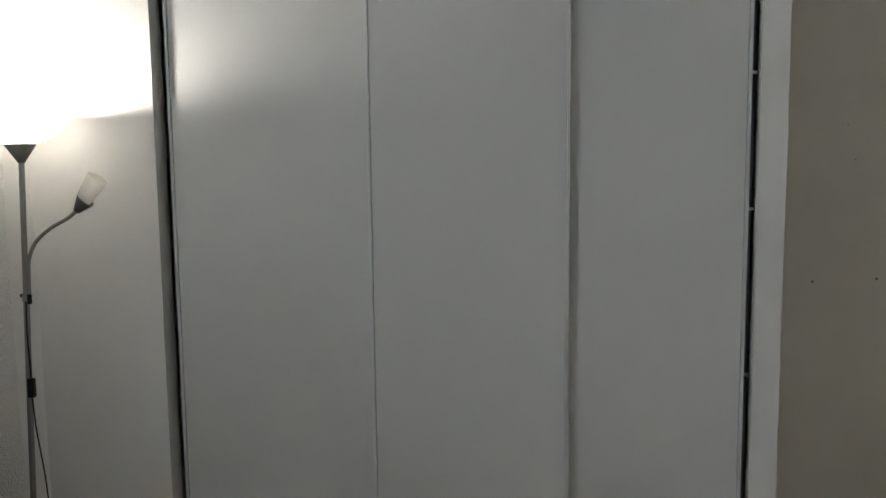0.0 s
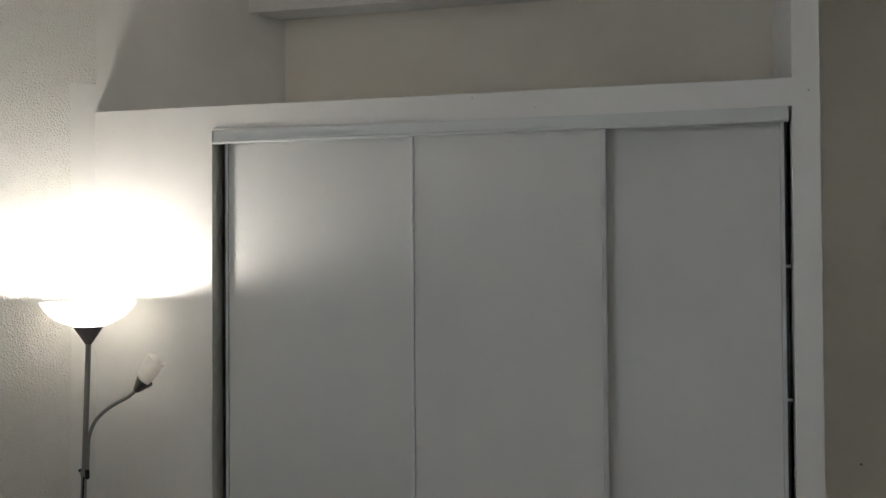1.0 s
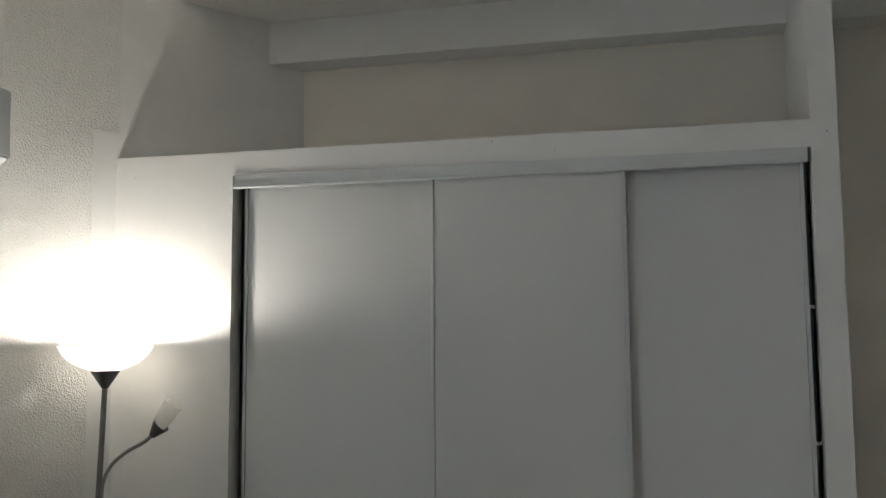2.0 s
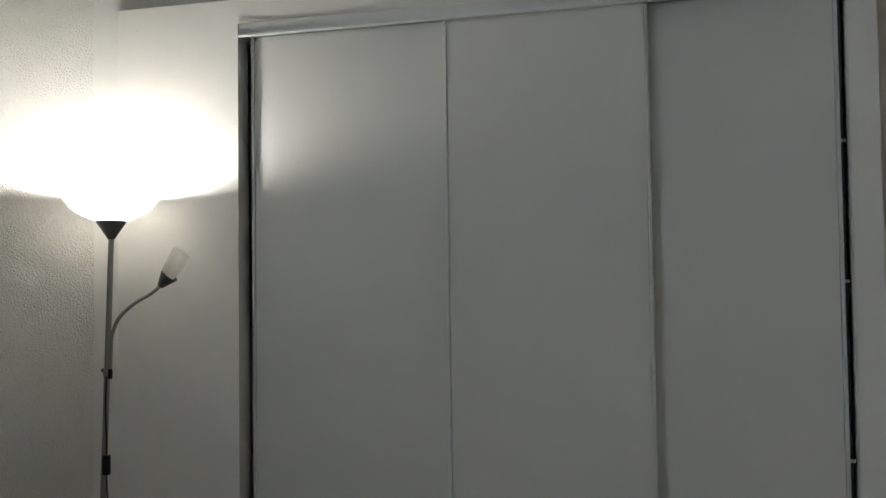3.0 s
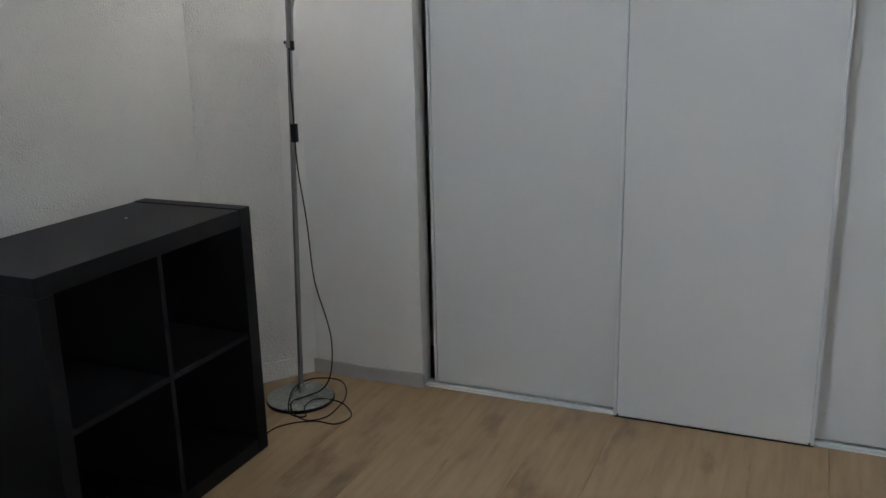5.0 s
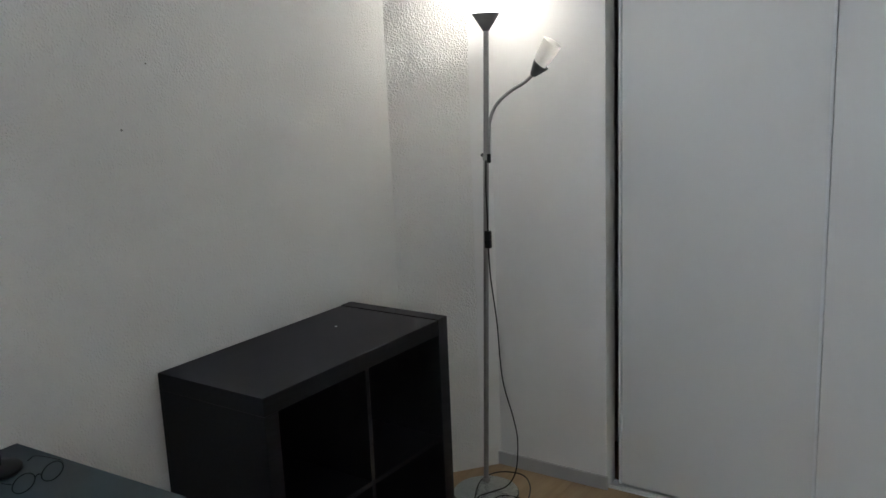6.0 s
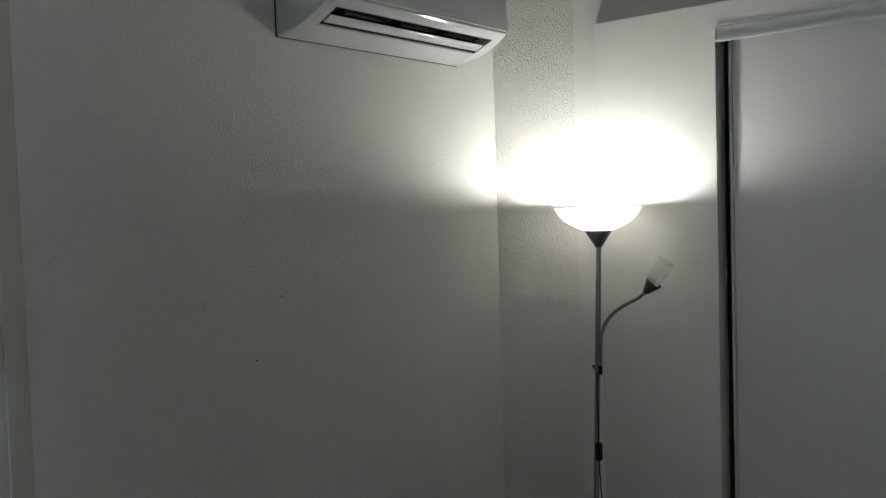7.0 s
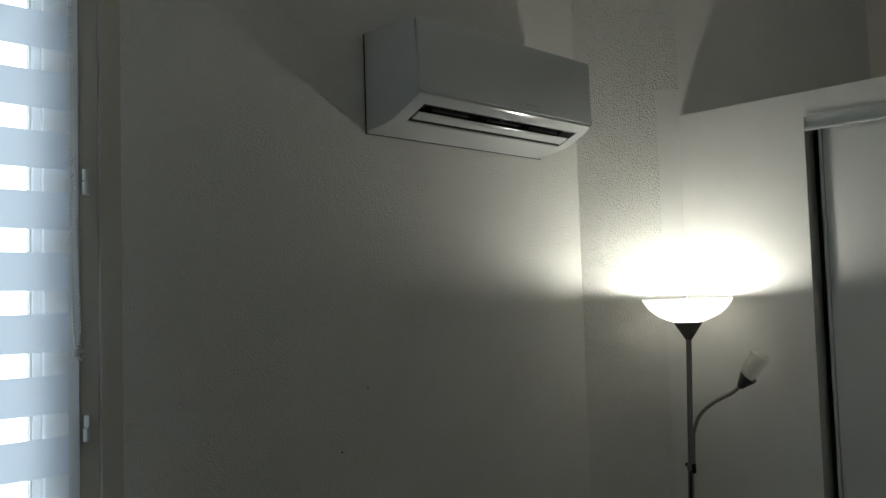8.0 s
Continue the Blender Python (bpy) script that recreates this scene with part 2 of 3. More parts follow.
def boxed(*dims, bevel=0.0, seg=2):
    return box(bmesh.new(), *dims, bevel=bevel, seg=seg)


def prism(bm, outline, z0, z1):
    """A plan outline (x, y) raised from z0 to z1."""
    low = [bm.verts.new((x, y, z0)) for x, y in outline]
    high = [bm.verts.new((x, y, z1)) for x, y in outline]
    bm.faces.new(low[::-1])
    bm.faces.new(high)
    for i in range(len(low)):
        j = (i + 1) % len(low)
        bm.faces.new((low[i], low[j], high[j], high[i]))
    return bm


def along_y(bm, outline, y0, y1):
    """A section outline (x, z) drawn out from y0 to y1."""
    a = [bm.verts.new((x, y0, z)) for x, z in outline]
    b = [bm.verts.new((x, y1, z)) for x, z in outline]
    bm.faces.new(a)
    bm.faces.new(b[::-1])
    for i in range(len(a)):
        j = (i + 1) % len(a)
        bm.faces.new((a[i], b[i], b[j], a[j]))
    return bm


def lathe(bm, profile, n=32, m=None, closed=False):
    """Turns a profile of (radius, z) round the z axis; closed joins its ends into a shell."""
    m = m or Matrix()
    rings = []
    for r, z in profile:
        if r < 1e-6:
            rings.append([bm.verts.new(m @ Vector((0, 0, z)))])
        else:
            rings.append([bm.verts.new(m @ Vector((r * math.cos(2 * math.pi * i / n), r * math.sin(2 * math.pi * i / n), z))) for i in range(n)])
    pairs = list(zip(rings, rings[1:])) + ([(rings[-1], rings[0])] if closed else [])
    for a, b in pairs:
        for i in range(n):
            j = (i + 1) % n
            if len(a) == 1 and len(b) == 1:
                continue
            if len(a) == 1:
                bm.faces.new((a[0], b[i], b[j]))
            elif len(b) == 1:
                bm.faces.new((a[i], a[j], b[0]))
            else:
                bm.faces.new((a[i], a[j], b[j], b[i]))
    return bm


def smooth_path(points, steps=8):
    """Catmull-Rom through the points."""
    p = [Vector(q) for q in points]
    p = [2 * p[0] - p[1], *p, 2 * p[-1] - p[-2]]
    out = []
    for a, b, c, d in zip(p, p[1:], p[2:], p[3:]):
        for i in range(steps):
            t = i / steps
            out.append(0.5 * ((2 * b) + (c - a) * t + (2 * a - 5 * b + 4 * c - d) * t * t + (3 * b - a - 3 * c + d) * t ** 3))
    return out + [p[-2]]


def tube(bm, path, radius, n=10):
    """A round tube along a path; radius may be a function of 0..1."""
    rings = []
    up = Vector((0.3, 0.9, 0.2)).normalized()
    for i, q in enumerate(path):
        d = (path[min(i + 1, len(path) - 1)] - path[max(i - 1, 0)]).normalized()
        side = d.cross(up).normalized()
        up = side.cross(d).normalized()
        r = radius(i / (len(path) - 1)) if callable(radius) else radius
        rings.append([bm.verts.new(q + r * (math.cos(2 * math.pi * k / n) * side + math.sin(2 * math.pi * k / n) * up)) for k in range(n)])
    for a, b in zip(rings, rings[1:]):
        for k in range(n):
            j = (k + 1) % n
            bm.faces.new((a[k], a[j], b[j], b[k]))
    bm.faces.new(rings[0][::-1])
    bm.faces.new(rings[-1])
    return bm


def aim(place, way):
    """A pose whose z axis points along way."""
    return Matrix.Translation(place) @ Vector(way).to_track_quat("Z", "Y").to_matrix().to_4x4()


# ---------------------------------------------------------------- the room
def build_room():
    bm = bmesh.new()
    t = WX - 0.25
    box(bm, t, WX, WY1, K * WX - 0.001, 0, CEIL)
    box(bm, t, WX, SOUTH, WY0, 0, CEIL)
    box(bm, t, WX, WY0, WY1, 0, WZ0)
    box(bm, t, WX, WY0, WY1, WZ1, CEIL)
    structure("wall_west", bm, M_STIPPLE, "white painted wall with a stippled roller texture", "wall")

    x1 = BACK / K
    bm = prism(bmesh.new(), [(WX, K * WX), (0.004, K * 0.004), (-0.10, 0.16), (WX - 0.25, 0.16), (WX - 0.25, K * WX)], 0, CEIL)
    structure("wall_slanted", bm, M_CRUMB, "slanted white wall with stippled paint beside the closet", "wall")
    bm = prism(bmesh.new(), [(0.004, K * 0.004), (x1, BACK), (x1, BACK + 0.16), (WX - 0.25, BACK + 0.16), (WX - 0.25, 0.16), (-0.10, 0.16)], 0, CEIL)
    structure("wall_niche", bm, M_WALL, "smooth painted end wall of the niche over the closet", "wall")

    # skim of smooth plaster on the slanted wall, proud by 2 mm, ragged at its rim
    d = Vector((1, K, 0)).normalized()
    nrm = Vector((K, -1, 0)).normalized()
    rng = random.Random(4)

    def skim(s0, s1, z0, z1, name, label):
        bm = bmesh.new()
        steps = 60
        left = [(s0 + rng.uniform(-0.0016, 0.0016), z0 + (z1 - z0) * i / steps) for i in range(steps + 1)]
        rim = left + [(s1, z1 + rng.uniform(-0.001, 0.001)), (s1, z0)]
        front = [bm.verts.new(d * s + nrm * 0.0014 + Vector((0, 0, z))) for s, z in rim]
        back = [bm.verts.new(d * s - nrm * 0.002 + Vector((0, 0, z))) for s, z in rim]
        bm.faces.new(front)
        for i in range(len(rim)):
            j = (i + 1) % len(rim)
            bm.faces.new((front[i], front[j], back[j], back[i]))
        return structure(name, bm, M_SMOOTH, label, "plaster")

    L = math.sqrt(1 + K * K)
    skim(-0.050 * L, 0.012, 0.0, 2.541, "plaster_strip", "smooth white plaster strip beside the closet front")

    structure("wall_back", boxed(x1 - 0.02, EAST + 0.1, BACK, BACK + 0.16, 0, CEIL), M_BACKWALL, "beige painted back wall behind the closet", "wall")
    structure("wall_east", boxed(EAST, EAST + 0.2, SOUTH, BACK, 0, CEIL), M_WALL, "plain painted wall", "wall")
    structure("wall_south", boxed(WX, EAST, SOUTH - 0.2, SOUTH, 0, CEIL), M_WALL, "plain painted wall", "wall")
    structure("ceiling", boxed(WX - 0.25, EAST + 0.2, SOUTH - 0.2, BACK + 0.16, CEIL, CEIL + 0.15), M_CEIL, "white painted ceiling", "ceiling")
    structure("ceiling_beam", boxed(0.30, EAST - 0.001, 0.470, BACK - 0.001, 2.903, CEIL - 0.001, bevel=0.004), M_SMOOTH, "boxed-in white beam along the back wall above the closet", "beam")

    # closet front: panel beside the doors and lintel over them
    bm = bmesh.new()
    outline = [(0.0, 0.0), (OL, 0.0), (OL, 2.36), (OR_, 2.36), (OR_, BOX), (0.0, BOX)]
    rings = []
    for y in (0.0, 0.079):
        rings.append([bm.verts.new((x, y, z)) for x, z in outline])
    bm.faces.new(rings[0])
    bm.faces.new(rings[1][::-1])
    for i in range(6):
        j = (i + 1) % 6
        bm.faces.new((rings[0][i], rings[1][i], rings[1][j], rings[0][j]))
    sharp = [e for e in bm.edges if abs(e.verts[0].co.y - e.verts[1].co.y) < 1e-5 and e.verts[0].co.y < 0.01 and not (e.verts[0].co.x < 0.01 and e.verts[1].co.x < 0.01) and not (e.verts[0].co.x > OR_ - 0.01 and e.verts[1].co.x > OR_ - 0.01)]
    bmesh.ops.bevel(bm, geom=sharp, offset=0.003, segments=2, affect="EDGES", profile=0.5)
    structure("wall_closet", bm, M_SMOOTH, "smooth white plaster closet front with a lintel", "wall")
    structure("closet_top", boxed(0.0, OR_ + 0.03, 0.080, BACK - 0.001, BOX - 0.05, BOX - 0.006), M_SMOOTH, "plastered top of the closet", "shelf")
    lean = 0.035           # the partition runs slightly askew to the back wall
    structure("partition", prism(bmesh.new(), [(OR_, 0.0), (PR, 0.0), (PR + lean, BACK - 0.001), (OR_ + lean, BACK - 0.001)], 0, CEIL - 0.001), M_SMOOTH, "white painted partition at the end of the closet", "wall")
    # added dark sheets: the closet's inner shade, put into their colour
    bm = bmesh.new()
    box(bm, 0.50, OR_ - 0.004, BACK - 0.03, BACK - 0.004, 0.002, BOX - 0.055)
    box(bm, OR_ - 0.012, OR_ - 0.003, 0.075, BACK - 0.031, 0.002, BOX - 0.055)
    structure("closet_shade", bm, M_INSIDE, "added dark sheets that stand in for the shade inside the closet", "lining")

    # skirtings
    structure("baseboard", boxed(-0.008, 0.456, -0.012, -0.0005, 0.0, 0.053, bevel=0.003), M_BASE, "grey skirting under the closet panel", "baseboard")
    bm = bmesh.new()
    s0, s1 = WX * L + 0.004, -0.012
    for a, b in ((nrm * 0.0005, nrm * 0.006),):
        prism(bm, [tuple((d * s0 + a)[:2]), tuple((d * s1 + a)[:2]), tuple((d * s1 + b)[:2]), tuple((d * s0 + b)[:2])], 0.0, 0.072)
    structure("baseboard_slanted", bm, M_STIPPLE, "skirting painted over in the wall's white", "baseboard")

    # specks and small knocks
    for y, z, r in ((-1.136, 1.858, 0.010), (-1.295, 1.575, 0.0022), (-1.387, 1.414, 0.0030), (-1.909, 1.726, 0.011), (-1.900, 1.741, 0.007), (-1.920, 1.711, 0.0065)):
        bm = lathe(bmesh.new(), [(r, 0.0), (r * 0.8, 0.0016), (r * 0.4, 0.0024), (0, 0.0026)], 12, aim((WX, y, z), (1, 0, 0)))
        structure("wall_knock", bm, M_STIPPLE if r > 0.006 else M_SPOT, "small blemish in the wall paint", "blemish", True)
    for x, z, r in ((2.622, 1.187, 0.0045), (2.836, 1.200, 0.005), (2.75, 1.62, 0.002), (2.72, 1.74, 0.002)):
        bm = lathe(bmesh.new(), [(r, 0.0), (r * 0.7, 0.0012), (0, 0.0016)], 10, aim((x, BACK, z), (0, -1, 0)))
        structure("wall_speck", bm, M_SPOT, "small dark nail hole in the wall", "blemish", True)
    bm = lathe(bmesh.new(), [(0.003, 0.0), (0.002, 0.0008), (0, 0.0012)], 10, aim((2.357, 0.0, 2.406), (0, -1, 0)))
    structure("partition_speck", bm, M_MARK, "small chip in the partition's paint", "blemish", True)
    for x, z, q in ((1.352, 2.430, 0.0026), (1.553, 2.391, 0.0022), (0.075, 2.372, 0.0020)):
        bm = lathe(bmesh.new(), [(q, 0.0), (q * 0.7, 0.0008), (0, 0.0012)], 10, aim((x, 0.0, z), (0, -1, 0)))
        structure("lintel_speck", bm, M_MARK, "small chip in the plaster over the closet doors", "blemish", True)


build_room()


# ---------------------------------------------------------------- window, blind
def build_window():
    win = thing("window_1", "closed casement window with pale lacquered frame", "window", (WX, WY1, WZ0))
    win["kind"] = "structure"
    W, H = WY0 - WY1, WZ1 - WZ0

    def rel(x0, x1, y0, y1, z0, z1, bevel=0.002):
        return boxed(x0, x1, y0, y1, z0, z1, bevel=bevel)

    # cover strip on the wall round the opening
    part("casing", rel(-0.004, 0.0015, 0.0, 0.048, -0.046, H + 0.046), M_FRAME, win)
    part("casing", rel(-0.002, 0.004, W - 0.046, W, -0.046, H + 0.046), M_FRAME, win)
    part("casing", rel(-0.002, 0.0038, W, 0.0, H, H + 0.046), M_FRAME, win)
    part("window_sill", rel(-0.002, 0.03, W, 0.0, -0.046, 0.0), M_FRAME, win)
    part("window_frame", rel(-0.07, -0.004, -0.043, -0.0005, 0.0, H), M_FRAME, win)
    part("window_frame", rel(-0.07, -0.004, W + 0.0005, W + 0.043, 0.0, H), M_FRAME, win)
    part("window_frame", rel(-0.07, -0.0042, W + 0.043, -0.043, H - 0.035, H - 0.0005), M_FRAME, win)
    part("window_frame", rel(-0.07, -0.0042, W + 0.043, -0.043, 0.0005, 0.035), M_FRAME, win)
    mid = W / 2
    for a, b in ((-0.046, mid + 0.002), (mid - 0.002, W + 0.046)):
        sash = part("sash", rel(-0.06, 0.004, a - 0.072, a, 0.038, H - 0.038), M_SASH, win)
        part("stile", rel(-0.06, 0.004, b, b + 0.072, 0.038, H - 0.038), M_SASH, sash)
        part("rail", rel(-0.06, 0.0036, b + 0.072, a - 0.072, 0.038, 0.115), M_SASH, sash)
        part("rail", rel(-0.06, 0.0036, b + 0.072, a - 0.072, H - 0.115, H - 0.038), M_SASH, sash)
        part("bead", rel(-0.04, -0.006, a - 0.090, a - 0.0725, 0.116, H - 0.116), M_SASH, sash)
        part("gasket", rel(-0.026, -0.010, a - 0.0945, a - 0.0905, 0.116, H - 0.116, 0.0008), M_MARK, sash, "grey rubber gasket")
        glass = part("pane", rel(-0.032, -0.026, b + 0.07, a - 0.07, 0.11, H - 0.11, 0), M_GLASS, sash)
        glass.visible_shadow = False
    for z in (2.074, 1.560, 1.05):
        bm = lathe(bmesh.new(), [(0, -0.027), (0.008, -0.027), (0.008, 0.0), (0.0052, 0.001), (0.0052, 0.003), (0.0072, 0.004), (0.0072, 0.027), (0, 0.027)], 14, Matrix.Translation((0.009, -0.033, z - WZ0)))
        part("hinge", bm, M_STEEL, win, "steel barrel hinge", True)


def build_blind():
    x, y1, y0 = -0.190, -2.111, -2.625
    top, bottom = 2.54, 0.99
    bl = thing("roller_blind", "white day-and-night roller blind with alternating cloth bands", "blind", (x, (y0 + y1) / 2, top))
    h = (y1 - y0) / 2
    part("head_rail", boxed(-0.03, 0.035, -h - 0.01, h + 0.022, 0.0, 0.06, bevel=0.008), M_CHAIN, bl)
    period, band = 0.1222, 0.076
    z = 2.410 + period
    rng = random.Random(3)
    while z - period > bottom:
        b1, b0 = min(z, top), z - band
        for zz1, zz0, mat, nm in ((b1, b0, M_BAND, "cloth_band"), (b0, z - period, M_SHEER, "sheer_band")):
            bm = bmesh.new()
            n = 10
            a = [[bm.verts.new((0.0015 * math.sin(zz * 9 + i) + rng.uniform(-2e-4, 2e-4), -h + 2 * h * i / n, zz - top)) for i in range(n + 1)] for zz in (zz0, zz1)]
            for i in range(n):
                bm.faces.new((a[0][i], a[0][i + 1], a[1][i + 1], a[1][i]))
            part(nm, bm, mat, bl, "", True)
        z -= period
    part("bottom_bar", boxed(-0.01, 0.01, -h, h, z - top - 0.02, z - top, bevel=0.004), M_CHAIN, bl)
    # bead chain: two strands that meet in a loop
    path = [(0.028, h - 0.0055, 0.02), (0.028, h - 0.0055, -0.3), (0.029, h - 0.005, -0.62), (0.031, h - 0.002, -0.78), (0.033, h + 0.005, -0.812), (0.035, h + 0.010, -0.78), (0.034, h + 0.003, -0.55), (0.033, h - 0.002, -0.25), (0.033, h - 0.003, 0.02)]
    fine = smooth_path(path, 60)
    bm = bmesh.new()
    tube(bm, fine[::6], 0.0006, 5)
    run, last = 0.0, fine[0]
    for q in fine:
        run += (q - last).length
        last = q
        if run > 0.0062:
            run = 0.0
            bmesh.ops.create_icosphere(bm, subdivisions=1, radius=0.0029, matrix=Matrix.Translation(q))
    part("bead_chain", bm, M_CHAIN, bl, "white plastic bead chain", True)
    bm = bmesh.new()
    for dy, dz, r in ((0.008, -0.812, 0.007), (0.016, -0.818, 0.006), (0.003, -0.822, 0.006), (0.012, -0.832, 0.006), (0.020, -0.828, 0.005)):
        bmesh.ops.create_icosphere(bm, subdivisions=2, radius=r, matrix=Matrix.Translation((0.033, h + dy - 0.002, dz)) @ Matrix.Diagonal((0.7, 1.0, 0.8, 1)))
    part("chain_connector", bm, M_CLEAR, bl, "cloudy plastic chain connector", True)


build_window()
build_blind()
tagged(finish("backdrop", boxed(-6.2, -6.0, -14, 9, -3, 9), M_OUT), "bright overcast distance outside the window", "backdrop", "", "structure")


# ---------------------------------------------------------------- sliding doors and tracks
def build_doors():
    z0, z1 = 0.014, 2.325
    for x0, x1, y, label in ((0.479, 1.200, 0.036, "white sliding closet door beside the plaster panel"), (1.1460, 1.7680, 0.0, "white sliding closet door running in the front track"), (1.716, 2.293, 0.036, "white sliding closet door beside the partition")):
        low = 0.005 if y < 0.02 else z0
        d = thing("sliding_door", label, "sliding door", ((x0 + x1) / 2, y, low), "closet doors")
        w, h = (x1 - x0) / 2, z1 - low
        part("panel", boxed(-w + 0.0128, w - 0.0128, 0.0030, 0.018, 0.008, h - 0.012), M_DOOR, d)
        for s in (-1, 1):
            bm = bmesh.new()
            lo, hi = sorted((s * w, s * (w - 0.0062)))
            box(bm, lo, hi, 0.0012, 0.028, 0.0, h, 0.0010)
            lo, hi = sorted((s * (w - 0.0063), s * (w - 0.0108)))
            box(bm, lo, hi, 0.0, 0.024, 0.001, h - 0.001, 0.0012)
            lo, hi = sorted((s * (w - 0.0040), s * (w - 0.0130)))
            box(bm, lo, hi, 0.0185, 0.0275, 0.0005, h - 0.0005)
            part("stile", bm, M_PROFILE, d, "white lacquered grip profile")
        part("bottom_rail", boxed(-w + 0.0165, w - 0.0165, 0.004, 0.024, 0.0, 0.010, bevel=0.0015), M_DOOR, d)
        # added black strip that draws the shadow line below the front door
        if y < 0.02:
            part("bottom_shadow", boxed(-w + 0.001, w - 0.001, 0.001, 0.020, -0.0042, -0.0002), M_CORD, d, "black strip standing in for the shadow under the door")
        part("top_rail", boxed(-w + 0.0165, w - 0.0165, 0.004, 0.024, h - 0.014, h, bevel=0.0015), M_PROFILE, d)

    tr = thing("top_track", "white lacquered steel pelmet track over the closet doors", "track", (OL, 0, 2.314))
    tr["kind"] = "structure"
    w = 2.299 - OL
    a = 0.010
    part("pelmet", boxed(a, w, -0.007, -0.003, 0.0, 0.046, bevel=0.0012), M_PELMET, tr)
    part("lip", boxed(a, w, -0.015, -0.0072, 0.0, 0.0105, bevel=0.003), M_PELMET, tr)
    part("channel", boxed(a, w, -0.0028, 0.075, 0.0425, 0.0458), M_PELMET, tr)
    part("divider", boxed(a, w, 0.0305, 0.0325, 0.012, 0.0424), M_PELMET, tr)
    part("pelmet_end", boxed(a - 0.004, a - 0.0005, -0.0125, 0.070, 0.0, 0.046, bevel=0.001), M_PELMET, tr)
    # rough lip of plaster over the end of the track, fading out along it
    bm = bmesh.new()
    rng = random.Random(8)
    path = [Vector((OL + 0.014 + i * (0.78 / 60), 0.0005, 2.3625 + rng.uniform(-0.0008, 0.0016) + 0.004 * max(0, 0.5 - i / 60))) for i in range(61)]
    tube(bm, path, lambda t: 0.0008 + 0.0062 * (1 - t) ** 1.5, 7)
    structure("plaster_lip", bm, M_SMOOTH, "rough lip of white plaster above the door track", "plaster", True)

    br = thing("bottom_track", "white floor track under the closet doors", "track", (OL, 0, 0))
    br["kind"] = "structure"
    w = OR_ - OL - 0.001
    part("plate", boxed(0.001, w, 0.013, 0.078, 0.0, 0.004), M_PROFILE, br)
    for y in (0.0325, 0.070):
        part("rib", boxed(0.001, w, y - 0.002, y + 0.002, 0.0041, 0.0105, bevel=0.0008), M_PROFILE, br)

    for z in (1.888, 1.487, 0.981):
        b = thing("door_buffer", "small pale buffer between sliding door and partition", "buffer", (OR_, 0.060, z), "door buffers")
        part("pad", boxed(-0.014, -0.0, -0.006, 0.006, -0.005, 0.005, bevel=0.002), M_TRIM, b)


build_doors()


